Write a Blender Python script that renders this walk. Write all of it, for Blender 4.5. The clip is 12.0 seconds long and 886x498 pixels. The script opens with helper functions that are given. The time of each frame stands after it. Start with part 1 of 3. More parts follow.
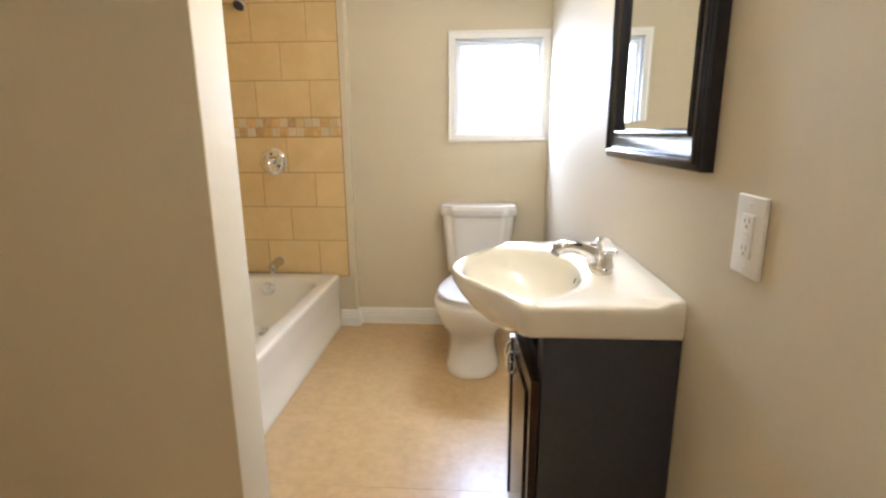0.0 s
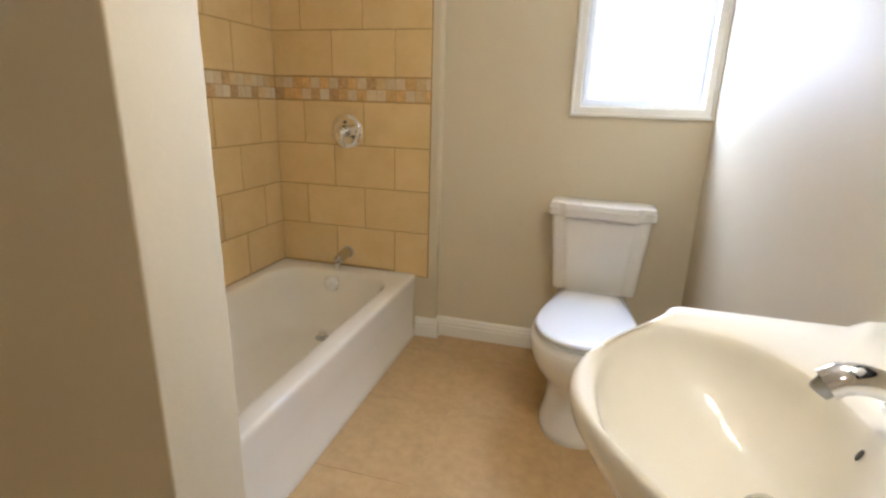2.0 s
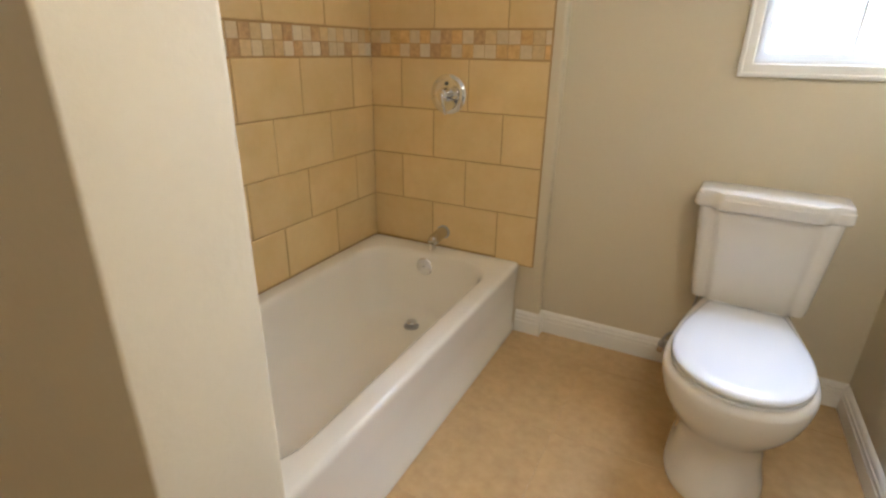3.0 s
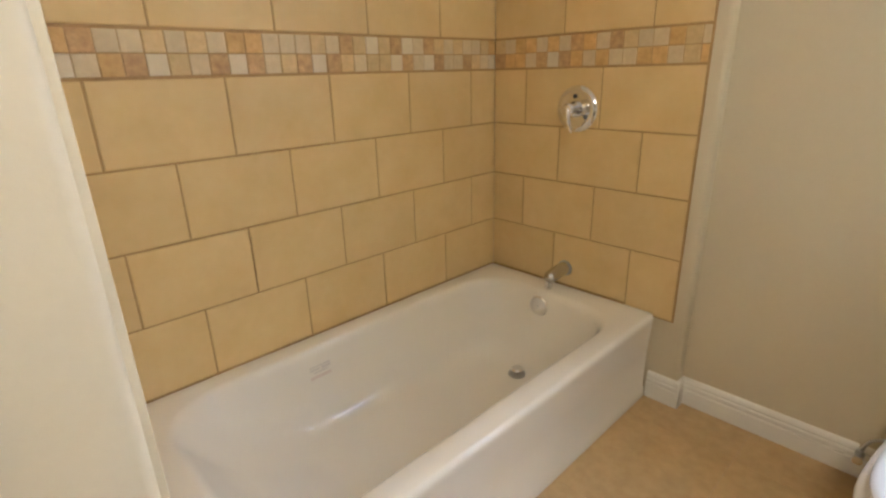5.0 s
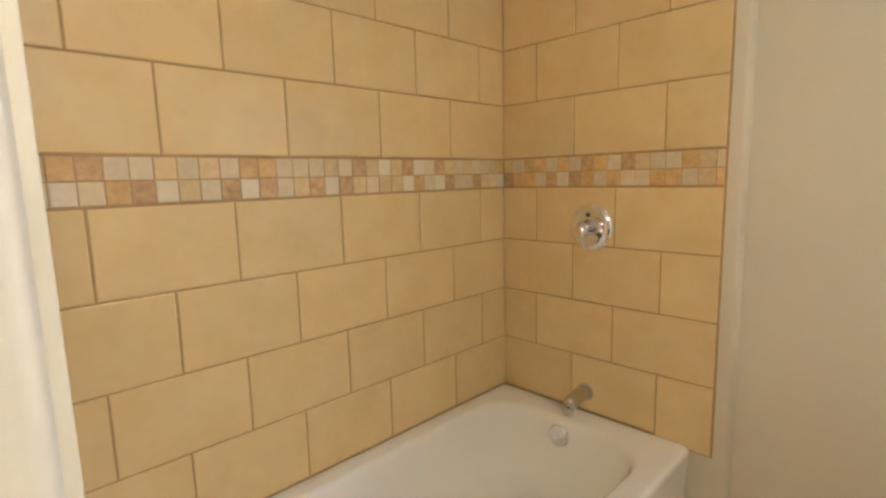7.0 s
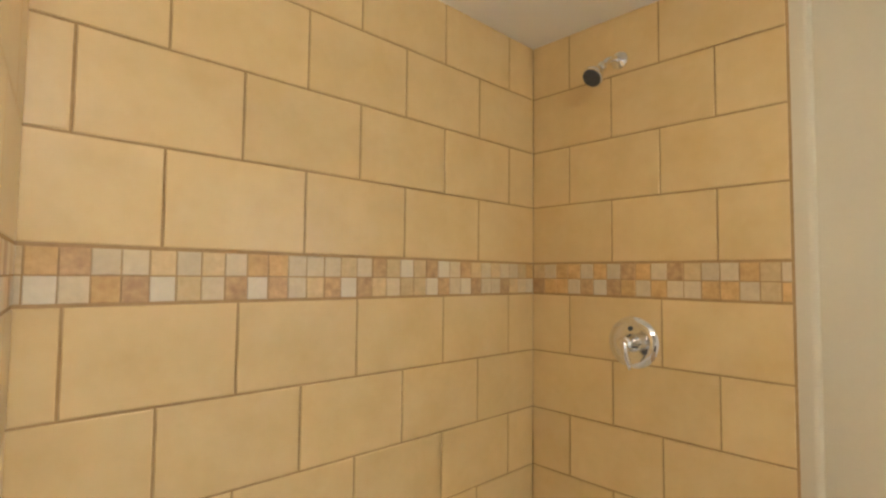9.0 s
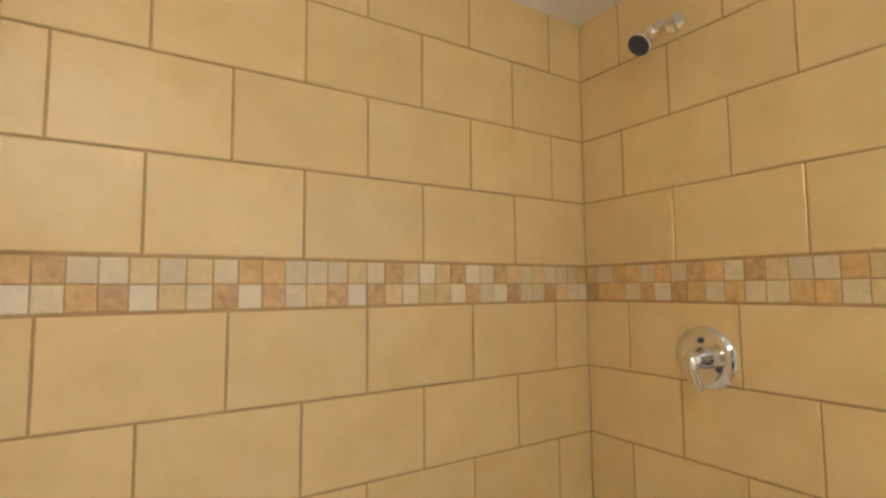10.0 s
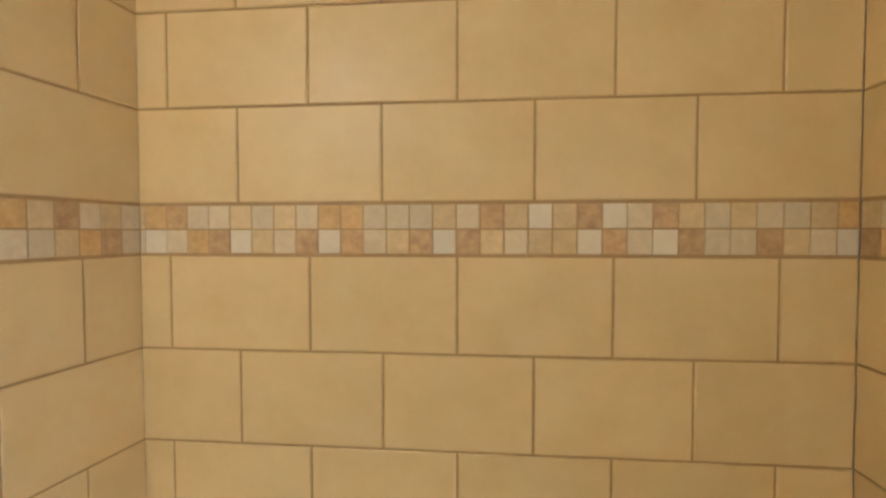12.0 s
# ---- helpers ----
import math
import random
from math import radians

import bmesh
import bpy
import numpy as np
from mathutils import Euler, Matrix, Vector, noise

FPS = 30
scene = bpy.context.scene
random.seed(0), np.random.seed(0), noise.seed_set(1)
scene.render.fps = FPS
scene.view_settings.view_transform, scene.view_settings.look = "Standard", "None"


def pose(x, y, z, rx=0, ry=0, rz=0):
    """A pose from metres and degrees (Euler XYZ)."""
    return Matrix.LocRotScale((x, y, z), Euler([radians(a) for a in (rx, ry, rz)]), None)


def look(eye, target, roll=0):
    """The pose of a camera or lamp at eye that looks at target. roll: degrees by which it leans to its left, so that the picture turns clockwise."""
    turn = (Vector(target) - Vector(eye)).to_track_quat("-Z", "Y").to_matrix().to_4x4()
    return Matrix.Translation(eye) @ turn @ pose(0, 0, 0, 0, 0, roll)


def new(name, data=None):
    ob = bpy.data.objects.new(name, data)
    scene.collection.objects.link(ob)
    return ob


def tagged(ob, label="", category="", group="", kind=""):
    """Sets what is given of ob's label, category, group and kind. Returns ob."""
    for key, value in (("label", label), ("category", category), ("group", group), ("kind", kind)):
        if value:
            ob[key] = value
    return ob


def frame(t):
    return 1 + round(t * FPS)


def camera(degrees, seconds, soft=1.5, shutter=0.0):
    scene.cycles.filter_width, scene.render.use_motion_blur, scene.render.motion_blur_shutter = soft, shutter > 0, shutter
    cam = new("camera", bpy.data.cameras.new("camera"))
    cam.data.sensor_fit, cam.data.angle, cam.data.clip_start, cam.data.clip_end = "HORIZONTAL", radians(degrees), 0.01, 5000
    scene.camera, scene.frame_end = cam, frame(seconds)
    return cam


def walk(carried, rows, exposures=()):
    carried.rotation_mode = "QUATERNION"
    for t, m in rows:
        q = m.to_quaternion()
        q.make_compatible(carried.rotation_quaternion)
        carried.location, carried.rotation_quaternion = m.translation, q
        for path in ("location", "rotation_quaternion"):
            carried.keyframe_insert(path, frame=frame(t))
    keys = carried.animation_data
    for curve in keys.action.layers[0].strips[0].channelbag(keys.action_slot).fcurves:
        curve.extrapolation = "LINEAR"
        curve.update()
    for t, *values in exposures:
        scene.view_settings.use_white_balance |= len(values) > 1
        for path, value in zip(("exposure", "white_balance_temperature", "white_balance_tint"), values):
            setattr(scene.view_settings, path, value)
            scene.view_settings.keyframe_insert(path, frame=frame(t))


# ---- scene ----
cam = camera(82.9, 12.0, soft=2.5)
PATH = [
    (0, (-0.031, -0.542, 1.221), (-0.162, 1.401, 0.769), -0.4),
    (0.5, (-0.027, -0.388, 1.228), (-0.155, 1.561, 0.795), -0.1),
    (1, (-0.038, -0.204, 1.23), (-0.196, 1.735, 0.77), 0.9),
    (1.5, (-0.067, -0.029, 1.223), (-0.353, 1.883, 0.71), 1.5),
    (2, (-0.103, 0.148, 1.21), (-0.619, 1.997, 0.648), 1.7),
    (2.5, (-0.188, 0.327, 1.191), (-0.887, 2.093, 0.566), 2.0),
    (3, (-0.257, 0.474, 1.237), (-1.102, 2.128, 0.497), 1.0),
    (3.5, (-0.194, 0.609, 1.173), (-1.281, 2.118, 0.437), 0.1),
    (5.5, (-0.271, 0.823, 1.209), (-1.665, 2.107, 0.569), -1.83),
    (6, (-0.305, 0.831, 1.220), (-1.717, 2.144, 0.690), -1.76),
    (6.5, (-0.334, 0.837, 1.230), (-1.754, 2.186, 0.824), -1.70),
    (7, (-0.359, 0.839, 1.247), (-1.771, 2.227, 0.965), -1.42),
    (7.5, (-0.375, 0.841, 1.266), (-1.774, 2.263, 1.116), -1.03),
    (9.5, (-0.529, 1.029, 1.263), (-2.047, 2.320, 1.440), -0.24),
    (10, (-0.512, 1.180, 1.243), (-2.191, 2.255, 1.402), -0.50),
    (10.5, (-0.513, 1.316, 1.222), (-2.317, 2.169, 1.355), -0.41),
    (11, (-0.518, 1.470, 1.223), (-2.433, 2.044, 1.292), -0.15),
    (11.5, (-0.552, 1.631, 1.237), (-2.536, 1.879, 1.229), -0.07),
    (12, (-0.608, 1.772, 1.252), (-2.597, 1.575, 1.183), -0.05),
]
EXPOSURES = ((0, 0.42, 6000, 8), (1.5, 0.08, 6050, 8), (3, 0.03, 6200, 8), (6, 0.08, 6350, 8), (7.5, 0.30, 6250, 8), (10, 0.30, 6200, 7), (12, 0.20, 6250, 7))
walk(cam, [(t, look(eye, target, roll)) for t, eye, target, roll in PATH], EXPOSURES)

# ---- light ----
world = bpy.data.worlds.new("sky")
scene.world = world
world.use_nodes = True
wn = world.node_tree
sky = wn.nodes.new("ShaderNodeTexSky")
sky.sky_type = "NISHITA"
sky.sun_disc = False
sky.sun_elevation, sky.sun_rotation = radians(48), radians(150)
wn.links.new(sky.outputs[0], wn.nodes["Background"].inputs[0])
wn.nodes["Background"].inputs[1].default_value = 0.12

sun = new("sun", bpy.data.lights.new("sun", "SUN"))
sun.data.energy, sun.data.angle, sun.data.color = 3.0, radians(0.5), (1.0, 0.95, 0.88)
sun.matrix_world = look((2, -6, 8), (0, 0, 0))

# the dome glow is fill light added behind the camera
WINDOW_POWER, GLOBE_GLOW, FILL_GLOW = 13.5, 84.0, 19.0
skylight = new("window_daylight", bpy.data.lights.new("window_daylight", "AREA"))
skylight.data.shape, skylight.data.size, skylight.data.size_y = "RECTANGLE", 0.46, 0.32
skylight.data.energy, skylight.data.color = WINDOW_POWER, (0.58, 0.70, 1.0)
skylight.data.spread = radians(130)
skylight.matrix_world = look((0.098, 2.705, 1.530), (0.098, 1.705, 0.880))

# ---- plan: long tiled wall, tub end wall, window wall, mirror wall, entry ----
XL, YF, YW, XR = -1.67, 2.49, 2.55, 0.388
CEIL, RIM = 2.153, 0.350
TH, MOS = 0.2115, 0.115
ROWZ = [0.354 + TH * i for i in range(5)]
ROWZ += [ROWZ[4] + MOS + TH * i for i in range(4)] + [CEIL]
SOUTH = -1.7
# the near end wall of the tub runs slightly askew
NEAR_A, NEAR_B = Vector((-1.67, 0.980, 0)), Vector((-0.842, 0.890, 0))


# ---- materials ----
def material(name, base, rough=0.5, metal=0.0, vary=0.08, scale=6.0, fine=90.0, bump=0.0, bump_scale=220.0, rnd=0.0, coat=0.0, dark=None, ior=1.45, detail=5.0):
    m = bpy.data.materials.new(name)
    m.use_nodes = True
    nt = m.node_tree
    b = nt.nodes["Principled BSDF"]
    b.inputs["Roughness"].default_value = rough
    b.inputs["Metallic"].default_value = metal
    b.inputs["IOR"].default_value = ior
    b.inputs["Coat Weight"].default_value = coat
    b.inputs["Coat Roughness"].default_value = 0.08
    co = nt.nodes.new("ShaderNodeTexCoord")
    shift = nt.nodes.new("ShaderNodeVectorMath")
    shift.operation = "ADD"
    info = nt.nodes.new("ShaderNodeObjectInfo")
    spread = nt.nodes.new("ShaderNodeMath")
    spread.operation = "MULTIPLY"
    spread.inputs[1].default_value = 37.0 if rnd else 0.0
    nt.links.new(info.outputs["Random"], spread.inputs[0])
    nt.links.new(co.outputs["Object"], shift.inputs[0])
    nt.links.new(spread.outputs[0], shift.inputs[1])

    def cloud(sc, detail):
        n = nt.nodes.new("ShaderNodeTexNoise")
        n.inputs["Scale"].default_value, n.inputs["Detail"].default_value = sc, detail
        nt.links.new(shift.outputs[0], n.inputs["Vector"])
        return n

    big, small = cloud(scale, detail), cloud(fine, min(3.0, detail))
    ramp = nt.nodes.new("ShaderNodeValToRGB")
    ramp.color_ramp.elements[0].position, ramp.color_ramp.elements[1].position = 0.18, 0.82
    low = dark if dark else tuple(c * (1 - vary) for c in base)
    ramp.color_ramp.elements[0].color = (*low, 1)
    ramp.color_ramp.elements[1].color = (*(min(1, c * (1 + vary * 0.6)) for c in base), 1)
    nt.links.new(big.outputs["Fac"], ramp.inputs["Fac"])
    mix = nt.nodes.new("ShaderNodeMix")
    mix.data_type, mix.blend_type = "RGBA", "SOFT_LIGHT"
    mix.inputs["Factor"].default_value = min(0.5, vary * 2.0)
    nt.links.new(ramp.outputs["Color"], mix.inputs["A"])
    nt.links.new(small.outputs["Fac"], mix.inputs["B"])
    colour = mix.outputs["Result"]
    if rnd:
        hsv = nt.nodes.new("ShaderNodeHueSaturation")
        val = nt.nodes.new("ShaderNodeMapRange")
        val.inputs["To Min"].default_value, val.inputs["To Max"].default_value = 1 - rnd, 1 + rnd
        nt.links.new(info.outputs["Random"], val.inputs["Value"])
        nt.links.new(val.outputs["Result"], hsv.inputs["Value"])
        nt.links.new(colour, hsv.inputs["Color"])
        colour = hsv.outputs["Color"]
    nt.links.new(colour, b.inputs["Base Color"])
    wear = nt.nodes.new("ShaderNodeMapRange")
    wear.inputs["To Min"].default_value, wear.inputs["To Max"].default_value = rough * 0.85, min(1, rough * 1.2)
    nt.links.new(big.outputs["Fac"], wear.inputs["Value"])
    nt.links.new(wear.outputs["Result"], b.inputs["Roughness"])
    if bump:
        rel = cloud(bump_scale, 3.0)
        bn = nt.nodes.new("ShaderNodeBump")
        bn.inputs["Strength"].default_value, bn.inputs["Distance"].default_value = bump, 0.002
        nt.links.new(rel.outputs["Fac"], bn.inputs["Height"])
        nt.links.new(bn.outputs["Normal"], b.inputs["Normal"])
    return m


def glowing(name, colour, strength):
    m = bpy.data.materials.new(name)
    m.use_nodes = True
    b = m.node_tree.nodes["Principled BSDF"]
    b.inputs["Base Color"].default_value = (*colour, 1)
    b.inputs["Emission Color"].default_value = (*colour, 1)
    b.inputs["Emission Strength"].default_value = strength
    return m


PAINT = material("beige_wall_paint", (0.67, 0.588, 0.430), 0.6, vary=0.025, scale=2.5, bump=0.28, bump_scale=60.0)
WHITE = material("white_trim_paint", (0.87, 0.845, 0.78), 0.35, vary=0.03, scale=5.0, bump=0.08)
CEILING = material("white_ceiling_paint", (0.90, 0.88, 0.84), 0.8, vary=0.03, scale=3.0, bump=0.3)
TILE = material("honey_ceramic_tile", (0.745, 0.558, 0.285), 0.36, vary=0.05, scale=8.0, fine=34.0, bump=0.04, bump_scale=55.0, rnd=0.035, dark=(0.690, 0.488, 0.218))
GROUT = material("brown_grout", (0.46, 0.285, 0.125), 0.9, vary=0.15, scale=14.0, bump=0.5)
MOSAIC = {
    "O": material("orange_stone", (0.70, 0.465, 0.20), 0.42, vary=0.2, scale=34.0, rnd=0.08, dark=(0.55, 0.32, 0.12)),
    "B": material("brown_stone", (0.66, 0.43, 0.21), 0.42, vary=0.14, scale=46.0, rnd=0.10, dark=(0.38, 0.22, 0.10)),
    "T": material("tan_stone", (0.68, 0.50, 0.255), 0.42, vary=0.16, scale=36.0, rnd=0.08),
    "G": material("grey_stone", (0.69, 0.56, 0.355), 0.42, vary=0.12, scale=36.0, rnd=0.07),
    "W": material("pale_stone", (0.74, 0.64, 0.465), 0.42, vary=0.08, scale=36.0, rnd=0.05),
}
FLOOR = material("beige_stone_floor_tile", (0.57, 0.385, 0.185), 0.30, vary=0.15, scale=11.0, fine=30.0, bump=0.03, bump_scale=40.0, detail=4.0)
FLOOR_GROUT = material("tan_floor_grout", (0.50, 0.36, 0.20), 0.85, vary=0.1, scale=20.0)
PORCELAIN = material("bone_porcelain", (0.87, 0.815, 0.69), 0.11, vary=0.015, coat=0.3)
CHINA = material("white_toilet_china", (0.80, 0.765, 0.70), 0.10, vary=0.015, coat=0.3)
SEAT = material("white_seat_plastic", (0.82, 0.83, 0.84), 0.16, vary=0.01)
ENAMEL = material("white_tub_enamel", (0.86, 0.81, 0.71), 0.13, vary=0.015, coat=0.2)
CHROME = material("polished_chrome", (0.82, 0.82, 0.83), 0.07, 1.0, vary=0.02)
BRUSHED = material("brushed_nickel", (0.62, 0.60, 0.56), 0.26, 1.0, vary=0.05)
DARK_CHROME = material("dull_steel", (0.45, 0.44, 0.42), 0.28, 1.0, vary=0.1)
BLACK = material("black_brown_lacquer", (0.038, 0.042, 0.052), 0.38, vary=0.15, scale=12.0)
FRAME = material("black_frame_lacquer", (0.020, 0.020, 0.024), 0.20, vary=0.15, scale=12.0)
DOOR = material("dark_cherry_door", (0.030, 0.013, 0.010), 0.13, vary=0.2, scale=12.0)
RUBBER = material("dark_grey_nozzle_rubber", (0.06, 0.065, 0.075), 0.6, vary=0.2, scale=60.0)
PLASTIC = material("white_outlet_plastic", (0.82, 0.80, 0.75), 0.28, vary=0.01)
SLOT = material("grey_outlet_slot", (0.38, 0.35, 0.30), 0.6, vary=0.1)
DARK = material("dark_slot", (0.07, 0.07, 0.065), 0.6, vary=0.1)
VINYL = material("white_window_vinyl", (0.80, 0.81, 0.82), 0.3, vary=0.02)
INK = material("faded_grey_print", (0.70, 0.65, 0.58), 0.5, vary=0.1)
REDINK = material("faded_red_print", (0.77, 0.66, 0.575), 0.5, vary=0.1)

MIRROR = bpy.data.materials.new("silvered_mirror")
MIRROR.use_nodes = True
mb = MIRROR.node_tree.nodes["Principled BSDF"]
mb.inputs["Base Color"].default_value = (0.86, 0.88, 0.87, 1)
mb.inputs["Metallic"].default_value, mb.inputs["Roughness"].default_value = 1.0, 0.015

GLASS = bpy.data.materials.new("window_glass")
GLASS.use_nodes = True
gb = GLASS.node_tree.nodes["Principled BSDF"]
gb.inputs["Transmission Weight"].default_value, gb.inputs["Roughness"].default_value, gb.inputs["IOR"].default_value = 1.0, 0.0, 1.45


# ---- mesh tools ----
def part(name, bm, mat, parent=None, label="", smooth=True, angle=35):
    me = bpy.data.meshes.new(name)
    bmesh.ops.recalc_face_normals(bm, faces=bm.faces)
    bm.to_mesh(me)
    bm.free()
    me.materials.append(mat)
    if smooth:
        for p in me.polygons:
            p.use_smooth = True
        me.set_sharp_from_angle(angle=radians(angle))
    ob = new(name, me)
    if parent:
        ob.parent = parent
    if label:
        tagged(ob, label)
    return ob


def base(name, x, y, z, label, category, group="", kind=""):
    ob = tagged(new(name), label, category, group, kind)
    ob.matrix_world = pose(x, y, z)
    return ob


def box(bm, x0, x1, y0, y1, z0, z1, bevel=0.0, seg=2):
    vs = [bm.verts.new((x, y, z)) for x in (x0, x1) for y in (y0, y1) for z in (z0, z1)]
    quads = ((0, 1, 3, 2), (4, 6, 7, 5), (0, 4, 5, 1), (2, 3, 7, 6), (0, 2, 6, 4), (1, 5, 7, 3))
    fs = [bm.faces.new([vs[i] for i in q]) for q in quads]
    if bevel:
        bmesh.ops.recalc_face_normals(bm, faces=fs)
        es = list({e for f in fs for e in f.edges})
        bmesh.ops.bevel(bm, geom=es, offset=bevel, segments=seg, profile=0.5, affect="EDGES")
    return bm


def boxed(*a, **k):
    return box(bmesh.new(), *a, **k)


def loft(rings, caps=(True, True), closed=True, bm=None):
    bm = bm or bmesh.new()
    rows = [[bm.verts.new(p) for p in r] for r in rings]
    n = len(rows[0])
    for a, b in zip(rows, rows[1:]):
        for i in range(n if closed else n - 1):
            j = (i + 1) % n
            bm.faces.new((a[i], a[j], b[j], b[i]))
    if closed and caps[0]:
        bm.faces.new(rows[0])
    if closed and caps[1]:
        bm.faces.new(rows[-1])
    return bm


def lathe(profile, seg=28, m=None, bm=None):
    """profile: (radius, height) pairs about the z axis, turned by m."""
    m = m or Matrix()
    rings = [[m @ Vector((r * math.cos(2 * math.pi * i / seg), r * math.sin(2 * math.pi * i / seg), h)) for i in range(seg)] for r, h in profile]
    return loft(rings, bm=bm)


def tube(points, radii, seg=14, bm=None):
    pts = [Vector(p) for p in points]
    rings = []
    side = None
    for i, p in enumerate(pts):
        d = (pts[min(i + 1, len(pts) - 1)] - pts[max(i - 1, 0)]).normalized()
        if side is None:
            side = d.orthogonal().normalized()
        side = (side - d * side.dot(d)).normalized()
        up = d.cross(side)
        r = radii[i] if isinstance(radii, (list, tuple)) else radii
        rings.append([p + r * (math.cos(2 * math.pi * k / seg) * side + math.sin(2 * math.pi * k / seg) * up) for k in range(seg)])
    return loft(rings, bm=bm)


def bow(points, steps=8):
    """A smooth curve through the points."""
    pts = [Vector(p) for p in points]
    pts = [2 * pts[0] - pts[1], *pts, 2 * pts[-1] - pts[-2]]
    out = []
    for a, b, c, d in zip(pts, pts[1:], pts[2:], pts[3:]):
        for i in range(steps):
            t = i / steps
            out.append(0.5 * (2 * b + (c - a) * t + (2 * a - 5 * b + 4 * c - d) * t * t + (3 * b - a - 3 * c + d) * t ** 3))
    out.append(pts[-2])
    return out


def rounded(x0, x1, y0, y1, r, z, n=8):
    """A ring with rounded corners, counter-clockwise from the corner (x1, y1)."""
    out = []
    for cx, cy, a in ((x1 - r, y1 - r, 0), (x0 + r, y1 - r, 90), (x0 + r, y0 + r, 180), (x1 - r, y0 + r, 270)):
        for i in range(n + 1):
            t = radians(a + 90 * i / n)
            out.append(Vector((cx + r * math.cos(t), cy + r * math.sin(t), z)))
    return out


def aimed(at, way):
    """A pose at a point whose z axis points along way."""
    return Matrix.Translation(at) @ Vector(way).to_track_quat("Z", "Y").to_matrix().to_4x4()


def setting(name, bm, mat, label, category, smooth=False):
    return tagged(part(name, bm, mat, smooth=smooth), label, category, kind="structure")


# ---- structure ----
floor = setting("floor", boxed(-1.80, 0.52, SOUTH - 0.12, 2.67, -0.10, -0.0016), FLOOR_GROUT, "beige stone-look tiled bathroom floor", "floor")
ceiling = setting("ceiling", boxed(-1.80, 0.52, SOUTH - 0.12, 2.67, CEIL, CEIL + 0.10), CEILING, "plain white painted ceiling", "ceiling")
wall_east = setting("wall_east", boxed(XR, XR + 0.13, SOUTH - 0.12, 2.67, -0.004, CEIL), PAINT, "beige painted wall behind the sink and mirror", "wall")
wall_south = setting("wall_south", boxed(-1.80, XR, SOUTH - 0.12, SOUTH, -0.004, CEIL), PAINT, "plain beige painted wall", "wall")
wall_west = setting("wall_west", boxed(-1.80, -1.679, SOUTH, 2.67, -0.004, CEIL), PAINT, "wall clad in honey coloured tiles over the tub", "wall")

# window wall with its opening
WX0, WX1, WZ0, WZ1 = -0.158, 0.352, 1.212, 1.745
bm = bmesh.new()
box(bm, -0.795, WX0, YW, 2.67, -0.004, CEIL)
box(bm, WX1, XR, YW, 2.67, -0.004, CEIL)
box(bm, WX0, WX1, YW, 2.67, -0.004, WZ0)
box(bm, WX0, WX1, YW, 2.67, WZ1, CEIL)
wall_north = setting("wall_north", bm, PAINT, "beige painted wall with a small window", "wall")
# boxed-out plumbing wall at the foot of the tub
bm = bmesh.new()
box(bm, -1.679, -0.792, 2.499, 2.67, -0.004, CEIL, bevel=0.013, seg=4)
wall_tub_end = setting("wall_tub_end", bm, PAINT, "boxed-out plumbing wall with honey tiles", "wall", smooth=True)
# partition between the entry and the tub, its tub side slightly askew
bm = bmesh.new()
plan = [(-1.679, 0.692), (-0.708, 0.692), (-0.708, 0.866), (-1.679, 0.9725)]
low = [bm.verts.new((x, y, -0.004)) for x, y in plan]
top = [bm.verts.new((x, y, CEIL)) for x, y in plan]
bm.faces.new(low)
bm.faces.new(top)
for i in range(4):
    bm.faces.new((low[i], low[(i + 1) % 4], top[(i + 1) % 4], top[i]))
bmesh.ops.recalc_face_normals(bm, faces=bm.faces)
for side, radius in ((-1, 0.005), (1, 0.011)):
    es = [e for e in bm.edges if abs(e.verts[0].co.z - e.verts[1].co.z) > 1 and e.verts[0].co.x > -1 and (e.verts[0].co.y - 0.78) * side > 0]
    bmesh.ops.bevel(bm, geom=es, offset=radius, segments=4, profile=0.5, affect="EDGES")
wall_partition = setting("wall_partition", bm, PAINT, "beige partition wall with a pale painted end", "wall", smooth=True)

# ---- baseboards ----
def skirting(name, a, b, out, label):
    """A moulded board from a to b (plan) standing out from the wall along out."""
    a, b, out = Vector((*a, 0)), Vector((*b, 0)), Vector((*out, 0))
    prof = [(0, 0.0), (0.016, 0.0), (0.016, 0.058), (0.0125, 0.062), (0.0145, 0.068), (0.0145, 0.078), (0.010, 0.082), (0.012, 0.089), (0.009, 0.098), (0.004, 0.104), (0, 0.106)]
    rings = [[p + out * o + Vector((0, 0, h)) for o, h in prof] for p in (a, b)]
    return tagged(part(name, loft(rings), WHITE, angle=20), label, "baseboard", kind="structure")


skirting("baseboard", (-0.792, YW), (XR, YW), (0, -1), "white moulded baseboard under the window")
skirting("baseboard", (-0.90, 2.499), (-0.776, 2.499), (0, -1), "short white moulded baseboard beside the tub")
skirting("baseboard", (-0.792, 2.4835), (-0.792, YW - 0.0165), (1, 0), "short white moulded baseboard return")
skirting("baseboard", (XR, 1.07), (XR, YW - 0.0165), (-1, 0), "white moulded baseboard behind the toilet")


# ---- window ----
window = tagged(new("window_1"), "small white sliding window full of daylight", "window", kind="structure")
window.matrix_world = pose(0.1, YW, WZ0)


def under(ob, parent):
    ob.parent = parent
    ob.matrix_parent_inverse = parent.matrix_world.inverted()
    return ob


def piece(name, bm, mat, parent, label="", smooth=True, angle=35):
    """A part modelled in world metres under a thing that stands elsewhere."""
    return under(part(name, bm, mat, None, label, smooth, angle), parent)


